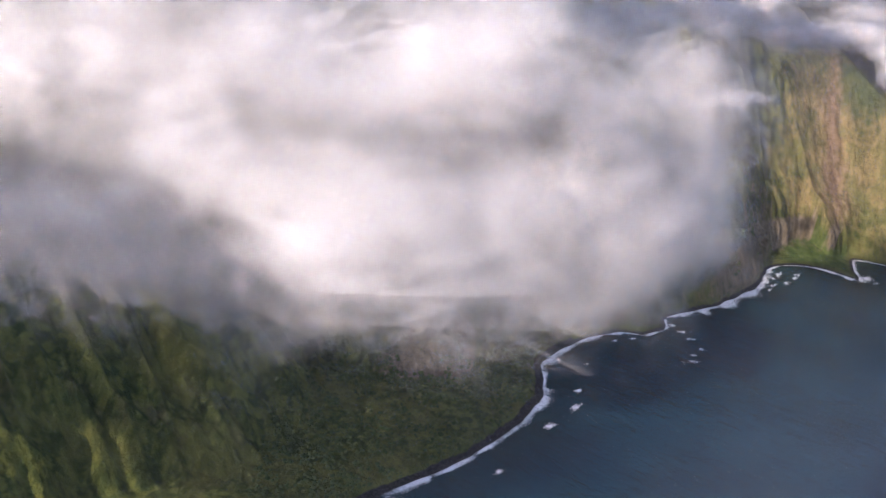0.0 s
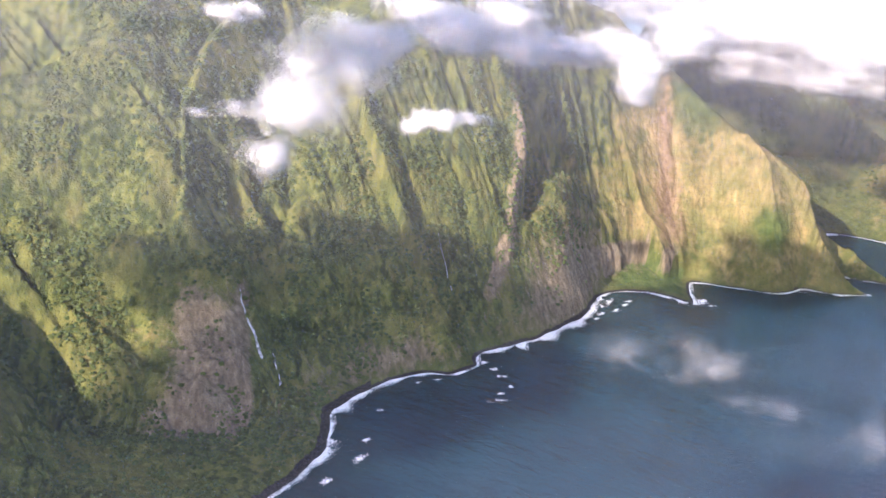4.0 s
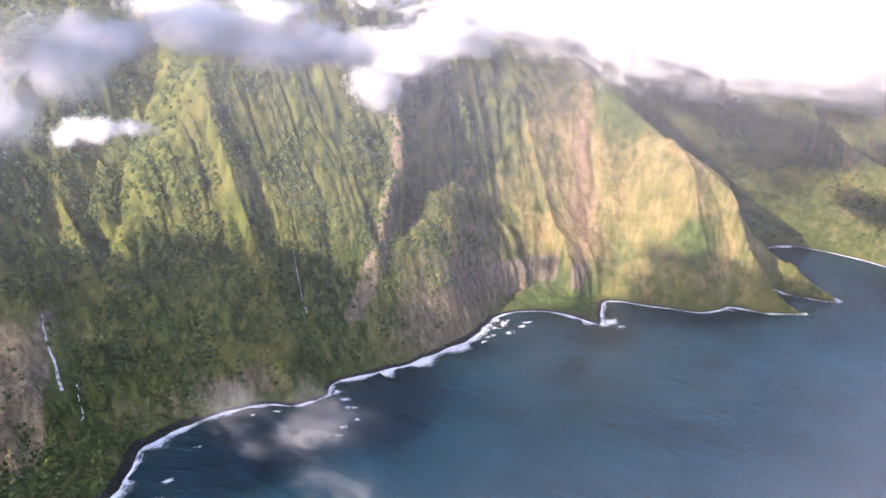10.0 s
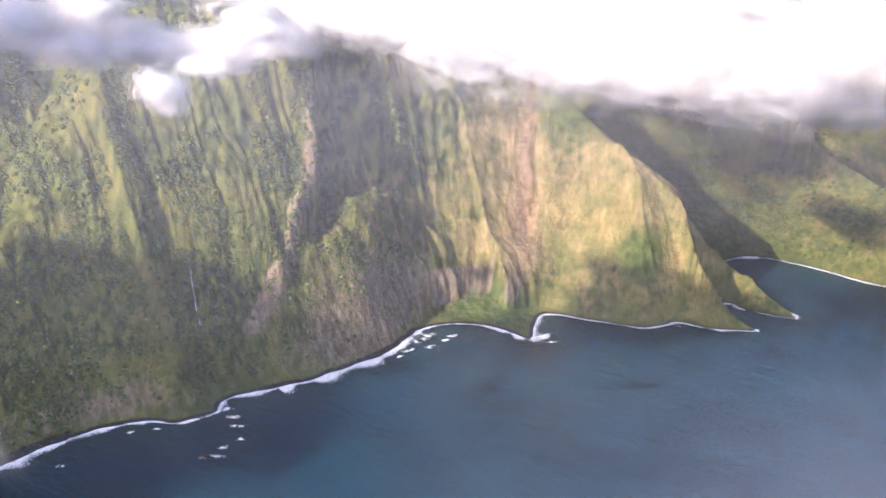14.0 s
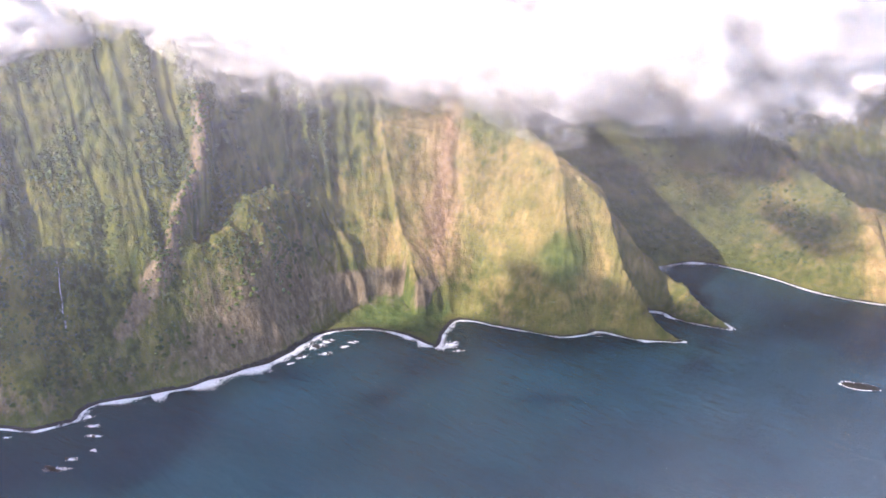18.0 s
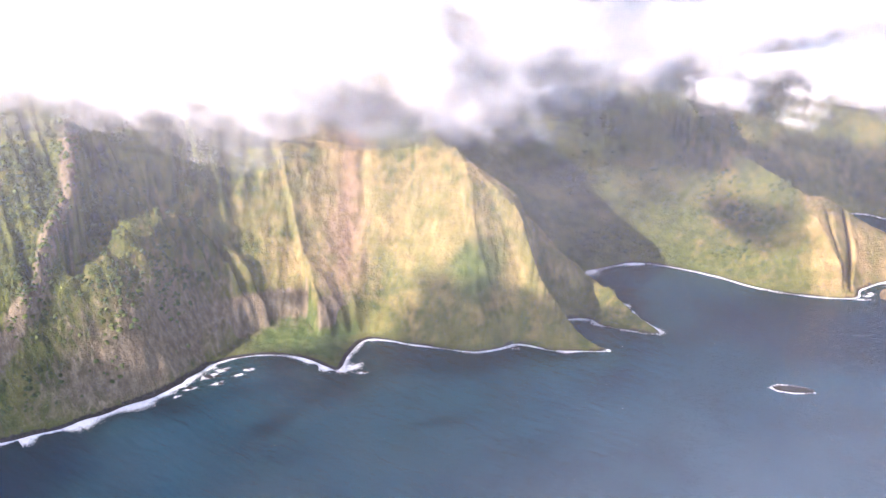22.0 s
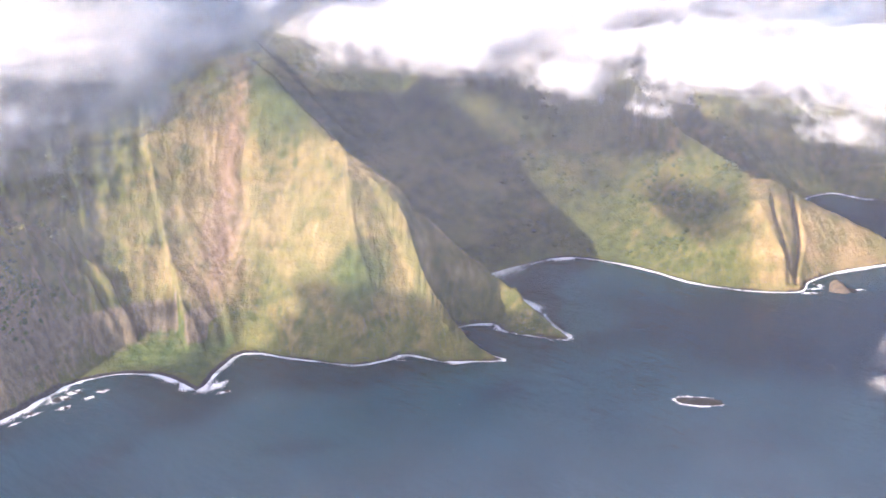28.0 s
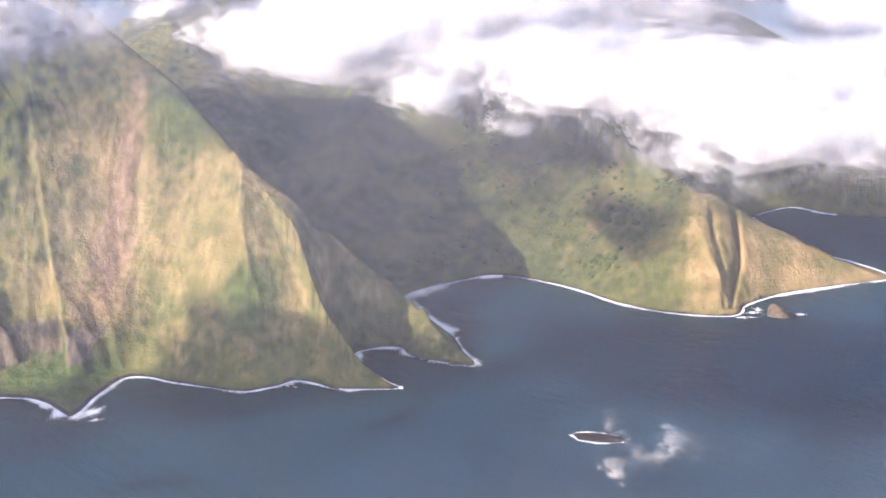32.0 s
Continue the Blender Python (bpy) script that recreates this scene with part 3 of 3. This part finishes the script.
for row in ((311, 1040, 7, 4, 10, 1, 3), (318, 1056, 4, 2.2, 20, 2, 1), (330, 1072, 3, 1.8, 0, 3, 0), (322, 1092, 5, 2.4, 20, 4, 1), (318, 1107, 6, 2.6, 20, 5, 0), (309, 1120, 5, 3, 60, 6, 0),
            (208, 1004, 3.2, 2, 30, 7, 1), (243, 1064, 3, 1.5, 30, 8, 0), (262, 1074, 3, 1.5, 10, 9, 0), (462, 1298, 8, 4, 50, 10, 2), (472, 1286, 5, 2.6, 40, 11, 1), (452, 1272, 6, 2.6, 50, 12, 1),
            (486, 1305, 5, 2.2, 40, 13, 0), (492, 1316, 6, 2.4, 30, 14, 1), (444, 1256, 4, 2.2, 50, 15, 0), (470, 1312, 7, 3.4, 50, 16, 1), (583, 1338, 10, 7, 60, 17, 0), (592, 1328, 5, 3, 30, 18, 1),
            (724, 1404, 6, 3, 0, 19, 1), (768, 1462, 9, 6, 70, 20, 1), (1096, 1592, 8, 3, 10, 21, 1), (1108, 1612, 4, 4, 0, 22, 1), (1146, 1606, 6, 2, 10, 23, 0), (1102, 1603, 7, 2.4, 10, 24, 0),
            (190, 918, 9, 3, 60, 25, 0), (196, 950, 5, 2.4, 60, 26, 0), (165, 880, 8, 3, 55, 27, 0), (120, 800, 6, 2, 50, 28, 0), (845, 1508, 5, 3, 90, 29, 0)):
    foam_patch(*row)


def islet():
    """The long flat reef in the open bay, black rock in a ring of surf."""
    foot = tagged(new("islet"), "long flat black reef ringed with white surf", "islet")
    foot.location = (977, 1361, 0)
    co, tris = lump((17, 5.5, 2.2), 71, 0.2, 3)
    part("rock", mesh_of("rock", co, tris), STONE, foot)
    co, tris = lump((6, 3.5, 1.8), 72, 0.25)
    part("rock", mesh_of("rock", co + np.array([-9, 1, 0.3]), tris), STONE, foot)
    co, tris = lump((5, 3, 2.0), 73, 0.3)
    part("rock", mesh_of("rock", co + np.array([11, -0.5, 0.2]), tris), STONE, foot)
    n = 60
    a = np.linspace(0, 2 * np.pi, n, endpoint=False)
    edge = 0.8 + 0.5 * fbm(np.cos(a) * 3, np.sin(a) * 3, 74)
    rows = [np.stack([np.cos(a) * k[0] * edge, np.sin(a) * k[1] * edge, np.full(n, 0.3)], 1) for k in ((13, 4.5), (16, 7), (20, 9.5), (24, 12))]
    idx = np.arange(4 * n).reshape(4, n)
    nxt = np.roll(idx, -1, 1)
    quads = np.stack([idx[:-1], idx[1:], nxt[1:], nxt[:-1]], -1).reshape(-1, 4)
    me = mesh_of("surf_ring", np.concatenate(rows), quads)
    attribute(me, "foam", np.repeat([0.55, 0.68, 0.36, -0.15], n))
    part("surf_ring", me, FOAM, foot, "white broken surf ring")


def sea_stack():
    foot = tagged(new("sea_stack"), "pointed brown sea stack standing in surf", "sea stack")
    foot.location = (1124, 1606, 0)
    co, tris = lump((9, 7, 8), 81, 0.22, 3)
    co[:, :2] *= (1.15 - 0.5 * np.clip(co[:, 2:3] / 8, 0, 1))
    part("rock", mesh_of("rock", co * np.array([1, 1, 1.25]), tris), STACK, foot)
    co, tris = lump((5, 4, 2), 82, 0.3)
    part("rock", mesh_of("rock", co + np.array([12, -2, 0]), tris), STONE, foot)
    n = 40
    a = np.linspace(0, 2 * np.pi, n, endpoint=False)
    edge = 0.8 + 0.5 * fbm(np.cos(a) * 3, np.sin(a) * 3, 84)
    rows = [np.stack([np.cos(a) * k * 1.25 * edge, np.sin(a) * k * edge, np.full(n, 0.3)], 1) for k in (7, 10, 13, 17)]
    idx = np.arange(4 * n).reshape(4, n)
    nxt = np.roll(idx, -1, 1)
    quads = np.stack([idx[:-1], idx[1:], nxt[1:], nxt[:-1]], -1).reshape(-1, 4)
    me = mesh_of("surf_ring", np.concatenate(rows), quads)
    attribute(me, "foam", np.repeat([0.2, 0.45, 0.2, -0.1], n))
    part("surf_ring", me, FOAM, foot, "white broken surf ring")


islet()
sea_stack()


def waterfall(top, foot, width, seed):
    """A thread of white water that follows the rock down."""
    n = 40
    t = np.linspace(0, 1, n)
    x, y = top[0] + (foot[0] - top[0]) * t, top[1] + (foot[1] - top[1]) * t
    x = x + (fbm(t * 5, t * 0 + seed, seed) - 0.5) * 4
    z, _, _ = ground(x, y)
    across = np.array([foot[1] - top[1], top[0] - foot[0]], float)
    across /= np.linalg.norm(across)
    w = width * (0.5 + 0.8 * t) / 2
    a = np.stack([x - across[0] * w, y - across[1] * w, z + 0.9], 1)
    b = np.stack([x + across[0] * w, y + across[1] * w, z + 0.9], 1)
    i = np.arange(n - 1)
    me = mesh_of("waterfall", np.concatenate([a, b]), np.stack([i, i + 1, n + i + 1, n + i], 1))
    tagged(part("waterfall", me, FALL), "thin white waterfall down the dark cliff", "waterfall", group="waterfalls on the cliff")


waterfall((78, 1032), (103, 998), 2.2, 1)
waterfall((112, 1010), (122, 992), 1.4, 2)
waterfall((255, 1195), (275, 1165), 0.9, 4)


def shrubs(name, count, box, rule, size, label, seed):
    """Leafy clumps scattered over the ground, uncountable."""
    rng = np.random.default_rng(seed)
    x, y = box[0] + (box[1] - box[0]) * rng.random(count), box[2] + (box[3] - box[2]) * rng.random(count)
    z, d, _ = ground(x, y)
    ok = (d > 10) & (rng.random(count) < rule(x, y, z, d))
    x, y, z = x[ok], y[ok], z[ok]
    n = len(x)
    base, tris = lump((1, 1, 0.8), seed, 0.15, 1)
    r = size * (0.55 + 0.9 * rng.random(n) ** 2)
    turn = rng.random(n) * 6.28
    c, s_ = np.cos(turn)[:, None], np.sin(turn)[:, None]
    jit = 1 + 0.45 * (rng.random((n, len(base))) - 0.5)
    bx, by, bz = base[:, 0] * jit, base[:, 1] * jit, base[:, 2] * jit
    co = np.stack([x[:, None] + (bx * c - by * s_) * r[:, None], y[:, None] + (bx * s_ + by * c) * r[:, None], z[:, None] + (bz + 0.25) * r[:, None]], -1)
    faces = (tris[None] + (np.arange(n) * len(base))[:, None, None]).reshape(-1, 3)
    tagged(part(name, mesh_of(name, co.reshape(-1, 3), faces, False), LEAF), label, "shrubs", kind="stuff")


shrubs("shrubs", 42000, (-110, 440, 900, 1460), lambda x, y, z, d: step(0.36, 0.6, fbm(x / 22, y / 22, 71)) * (z < 300) * wooded(x, y, z, d), 1.9,
       "dense dark green shrubs and small trees clinging to the cliff", 201)
shrubs("shrubs", 9000, (-60, 190, 700, 1010), lambda x, y, z, d: (z < 32) * step(0.35, 0.6, fbm(x / 14, y / 14, 72)), 1.7, "thick green coastal thicket on the flat toe of the cliff", 202)
shrubs("shrubs", 2500, (780, 1040, 1640, 1960), lambda x, y, z, d: step(0.5, 0.7, fbm(x / 25, y / 25, 73)), 2.4, "scattered green treetops on the valley slopes", 203)

# ---- clouds ----
def cloud(name, lobes, material, label, seed, count=60, flake=0.5, shells=None, fine=2, category="cloud"):
    """A cloud: billows (x, y, z, half sizes along x, y, z, weight), each of nested skins, thin outside and thick
    within, with soft torn flakes of droplets drifting round it."""
    rng = np.random.default_rng(seed)
    shells = shells or BILLOWY
    n = 7
    u = np.linspace(-1, 1, n)
    U, V = np.meshgrid(u, u)
    fall = np.clip(1 - np.sqrt(U ** 2 + V ** 2), 0, 1)
    fall = fall * fall * (3 - 2 * fall)
    idx = np.arange(n * n).reshape(n, n)
    quads = np.stack([idx[:-1, :-1], idx[:-1, 1:], idx[1:, 1:], idx[1:, :-1]], -1).reshape(-1, 4)
    tri_a = np.concatenate([quads[:, [0, 1, 2]], quads[:, [0, 2, 3]]])
    base = tagged(new(name), label, category)
    base.location = lobes[0][:3]
    for number, (x, y, z, a, b, c, weight) in enumerate(lobes):
        co, faces, cover, puff, k = [], [], [], [], 0
        half, mid = np.array([a, b, c]), np.array([x, y, z]) - np.array(lobes[0][:3])
        for m, (scale, dense) in enumerate(shells):
            pts, tris = lump((1, 1, 1), seed * 97 + number * 3 + m % 2, 0.40, fine)
            pts = pts * scale * (1 + 0.05 * rng.normal(size=3))
            co.append(mid + pts * half)
            faces.append(tris + k)
            k += len(pts)
            cover.append(np.full(len(pts), dense * (0.45 + 0.55 * weight)))
            puff.append(pts / (np.linalg.norm(pts, axis=1, keepdims=True) + 1e-6) + np.array([0, 0, 0.45]))
        for _ in range(int(count * weight)):
            p = rng.normal(size=3)
            p *= (0.6 + 0.75 * rng.random()) / np.linalg.norm(p)
            mean = (a * b * c) ** (1 / 3)
            size = flake * (0.4 + 0.8 * rng.random()) * mean
            q, _ = np.linalg.qr(rng.normal(size=(3, 3)))
            stretch = np.clip(half / mean, 0.6, 1.6)
            bend = (U ** 2 - V ** 2) * rng.normal() * 0.3 + U * V * rng.normal() * 0.3
            flat = (U[..., None] * q[0] + V[..., None] * q[1] + bend[..., None] * q[2]) * size * stretch
            co.append((mid + p * half + flat).reshape(-1, 3))
            faces.append(tri_a + k)
            k += n * n
            cover.append((fall * 0.55 - 0.12).ravel())
            puff.append(np.broadcast_to(p / np.linalg.norm(p) + np.array([0, 0, 0.6]), (n * n, 3)))
        me = mesh_of("billow", np.concatenate(co), np.concatenate(faces))
        attribute(me, "cover", np.concatenate(cover))
        v = np.concatenate(puff)
        v = v / (np.linalg.norm(v, axis=1, keepdims=True) + 1e-6)
        me.attributes.new("puff", "FLOAT_VECTOR", "POINT").data.foreach_set("vector", v.astype(np.float32).ravel())
        tagged(part("billow", me, material, base), kind="stuff")
    return base


BILLOWY = [(1.50 - 1.05 * k / 9, 0.02 + 0.70 * k / 9) for k in range(10)]
WISPY = [(1.45 - 1.05 * k / 8, 0.04 + 0.36 * k / 8) for k in range(9)]
PLAIN = ((1.0, 0.35), (0.8, 0.5), (0.55, 0.8))


def lobes_along(points, seed, count, spread, sizes):
    """Lobes strewn along a line of points."""
    rng = np.random.default_rng(seed)
    line = smooth_line(points, 12)
    rows = []
    for _ in range(count):
        p = line[int(rng.random() * len(line))] + rng.normal(size=3) * spread
        k = 0.65 + 0.7 * rng.random()
        rows.append((*p, sizes[0] * k, sizes[1] * k, sizes[2] * k, 1.0))
    return rows


cloud("cloud", [(-30, 214, 438, 34, 28, 15, 1), (12, 216, 437, 36, 28, 16, 1), (38, 211, 428, 26, 25, 16, 1), (0, 203, 420, 44, 28, 15, 1), (-52, 226, 420, 36, 32, 18, 1), (30, 224, 446, 24, 28, 10, .8),
                (52, 211, 415, 15, 17, 11, .6), (-34, 198, 407, 30, 26, 12, .5), (14, 198, 407, 26, 24, 12, .4)], NEAR, "large thick white cloud close below the flight path", 1, 30, fine=3)
cloud("cloud", [(-56, 203, 404, 22, 16, 13, .8), (-28, 204, 400, 22, 15, 14, .75), (2, 204, 400, 20, 15, 13, .75), (28, 206, 403, 16, 13, 12, .8), (48, 210, 412, 13, 12, 12, .8), (58, 214, 426, 11, 11, 12, .75), (56, 216, 442, 11, 11, 10, .75)],
      NEAR, "torn misty underside of the large cloud", 31, 36, fine=3)
cloud("cloud", [(146, 840, 332, 30, 38, 18, 1), (126, 792, 315, 24, 30, 18, 1), (112, 742, 293, 13, 24, 12, .8), (170, 870, 342, 24, 28, 12, .9), (92, 800, 302, 28, 14, 7, .3), (64, 790, 300, 18, 10, 5, .2)], CLOUD,
      "bright ragged white cloud before the cliff", 2, 18)
cloud("cloud", [(202, 716, 330, 14, 10, 6.5, .9), (188, 716, 325, 10, 8, 6, .7), (216, 718, 331, 10, 7, 4, .5)], WISP, "small torn white cloud before the cliff", 3, 18)
cloud("cloud", [(328, 803, 347, 12, 11, 9, 1), (331, 806, 338, 9, 9, 8, .9), (321, 800, 350, 8, 7, 5, .5)], WISP, "small white puff of cloud before the cliff", 4, 18)
cloud("cloud_bank", lobes_along([(440, 890, 384), (560, 890, 384), (640, 866, 393), (704, 836, 399)], 5, 34, (20, 26, 7), (52, 46, 20)), CLOUD,
      "long dazzling white cloud bank hanging before the cliff tops", 5, 18, fine=3)
cloud("cloud_bank", lobes_along([(840, 1360, 296), (1000, 1210, 314), (1110, 1130, 338), (1220, 1090, 362)], 6, 34, (26, 32, 7), (34, 32, 13)), WISP, "broken white clouds over the valley mouth", 6, 18)
cloud("cloud_bank", lobes_along([(760, 1480, 310), (950, 1420, 325), (1150, 1360, 345), (1350, 1300, 360)], 12, 36, (36, 50, 8), (66, 58, 18)), CLOUD, "wide white cloud bank over the bay", 12, 18)
cloud("cloud_bank", lobes_along([(560, 1740, 300), (800, 1800, 285), (1050, 1850, 285), (1300, 1950, 295), (1600, 2050, 300)], 7, 30, (40, 70, 8), (95, 90, 24)), CLOUD, "grey-white cloud covering the valley head", 7, 30)
# unseen bank towards the sun, added to shade the foot of the wall
cloud("cloud_bank", lobes_along([(-1080, -320, 694), (-930, -215, 690), (-742, 60, 674), (-560, 228, 667)], 11, 100, (34, 34, 4), (36, 28, 9)), THICK, "unseen high cloud bank added to shade the cliff foot", 11, 0, shells=PLAIN)
# unseen bank, added to shade the lower headland
cloud("cloud_bank", lobes_along([(-290, 315, 660), (-212, 360, 658), (-140, 400, 656)], 20, 26, (10, 12, 2), (32, 28, 10)), THICK, "unseen high cloud bank added to shade the headland foot", 20, 0, shells=PLAIN)
cloud("cloud_bank", lobes_along([(-700, 1560, 330), (-250, 1700, 380), (200, 1850, 410), (480, 1900, 370), (700, 1950, 330)], 14, 24, (40, 60, 12), (110, 90, 34)), CLOUD, "heavy grey cloud lying on the mountain", 14, 16)
# unseen cloud above the view, added to dim the near cloud
cloud("cloud", lobes_along([(-390, -165, 612), (-330, -150, 612)], 15, 3, (10, 10, 3), (40, 36, 9)), THICK, "unseen high flat cloud added to cast shade", 15, 0, shells=PLAIN)
# also unseen: deepens the shade on the south-west slopes
cloud("cloud_bank", lobes_along([(-930, -330, 664), (-770, -80, 690), (-590, 95, 704)], 16, 26, (18, 18, 8), (56, 44, 22)), THICK, "unseen thick high cloud added to shade the south-west slopes", 16, 0, shells=PLAIN)
# unseen long cloud, added to throw a stripe of shade on the valley
cloud("cloud", [(30, 640, 700, 20, 52, 9, 1), (36, 590, 704, 22, 44, 9, 1)], THICK, "unseen high cloud added to cast a shade stripe on the valley", 24, 0, shells=PLAIN)
# unseen cloud, added to put the grassy terrace in shade
cloud("cloud", [(-400, 275, 652, 36, 28, 8, 1), (-372, 292, 654, 26, 24, 7, 1)], THICK, "unseen high flat cloud added to cast shade", 23, 0, shells=PLAIN)
cloud("cloud_bank", lobes_along([(205, 900, 356), (280, 900, 350), (340, 900, 350), (405, 890, 376)], 17, 18, (14, 20, 6), (26, 26, 9)), WISP, "torn grey-white edge of the cloud bank", 17, 18)
cloud("cloud", [(68, 900, 342, 17, 14, 7, .8), (82, 905, 347, 12, 10, 6, .6)], WISP, "small bright cloud beside the larger one", 19, 18)
cloud("cloud_bank", lobes_along([(560, 1260, 330), (620, 1220, 326), (670, 1195, 332)], 18, 14, (14, 18, 7), (34, 32, 14)), WISP, "pale cloud hanging before the headland crest", 18, 22, shells=WISPY, fine=3)
cloud("cloud_bank", lobes_along([(0, 1340, 338), (250, 1320, 338), (430, 1390, 318), (520, 1390, 290)], 8, 18, (26, 26, 9), (48, 40, 16)), WISP, "thin grey cloud clinging to the cliff crest", 8, 18, shells=WISPY)
cloud("cloud_bank", lobes_along([(590, 1650, 246), (700, 1605, 238), (810, 1585, 244)], 13, 18, (22, 26, 10), (50, 42, 18)), WISP, "torn grey mist behind the headland crest", 13, 18)
cloud("cloud_bank", lobes_along([(360, 1700, 222), (440, 1600, 250), (520, 1470, 282), (545, 1400, 300)], 21, 13, (16, 20, 8), (44, 40, 17)), WISP, "pale cloud spilling over the cliff crest", 21, 20, shells=WISPY)
cloud("cloud_bank", lobes_along([(1130, 1440, 292), (1180, 1580, 270), (1190, 1720, 248)], 22, 12, (16, 24, 8), (46, 44, 16)), WISP, "grey-white cloud over the far bay", 22, 20)
cloud("cloud_bank", lobes_along([(330, 1530, 372), (420, 1570, 340), (500, 1600, 318), (560, 1590, 288)], 32, 12, (14, 14, 8), (42, 36, 22)), CLOUD, "grey cloud wrapped round the headland ridge", 32, 20)
cloud("cloud_bank", lobes_along([(850, 1350, 274), (1000, 1205, 292), (1110, 1125, 316), (1220, 1085, 342)], 33, 22, (26, 30, 7), (32, 28, 12)), WISP, "torn grey-white underside of the bay clouds", 33, 26, shells=WISPY)
cloud("cloud_bank", lobes_along([(420, 900, 366), (540, 895, 364), (630, 866, 373), (696, 840, 379)], 34, 20, (16, 18, 6), (30, 26, 11)), WISP, "thin torn underside of the long cloud bank", 34, 24, shells=WISPY)
cloud("cloud", [(1014, 906, 268, 14, 10, 7, .45), (1004, 902, 265, 9, 8, 5, .35), (1022, 908, 271, 10, 8, 6, .4), (1000, 900, 280, 5, 5, 9, .4)], WISP, "small pale cloud low over the sea", 9, 26, shells=WISPY, fine=3)
cloud("mist", lobes_along([(300, 600, 255), (335, 535, 270), (390, 525, 262), (440, 480, 262)], 10, 14, (14, 16, 5), (16, 13, 6)), VEIL, "thin drifting mist over the sea", 10, 30, shells=WISPY, category="mist")


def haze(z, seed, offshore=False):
    """A very thin level sheet added to stand in for sea haze and window glare."""
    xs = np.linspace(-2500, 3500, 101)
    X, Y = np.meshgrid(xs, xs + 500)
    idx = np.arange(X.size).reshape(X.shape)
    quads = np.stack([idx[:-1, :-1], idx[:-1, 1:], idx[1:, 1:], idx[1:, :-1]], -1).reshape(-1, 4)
    # offshore sheets grow denser to seaward, to brighten that water like glare
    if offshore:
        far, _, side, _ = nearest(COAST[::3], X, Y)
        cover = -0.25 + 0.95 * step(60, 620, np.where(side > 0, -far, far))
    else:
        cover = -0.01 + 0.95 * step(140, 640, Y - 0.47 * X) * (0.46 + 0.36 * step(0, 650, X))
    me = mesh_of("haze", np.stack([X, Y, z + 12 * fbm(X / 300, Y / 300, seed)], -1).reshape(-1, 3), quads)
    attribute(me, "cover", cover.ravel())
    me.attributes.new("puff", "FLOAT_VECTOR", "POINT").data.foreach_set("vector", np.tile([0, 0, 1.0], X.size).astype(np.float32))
    tagged(part("haze", me, HAZE), "translucent sheet standing in for sunlit haze and glare", "haze", kind="stuff")


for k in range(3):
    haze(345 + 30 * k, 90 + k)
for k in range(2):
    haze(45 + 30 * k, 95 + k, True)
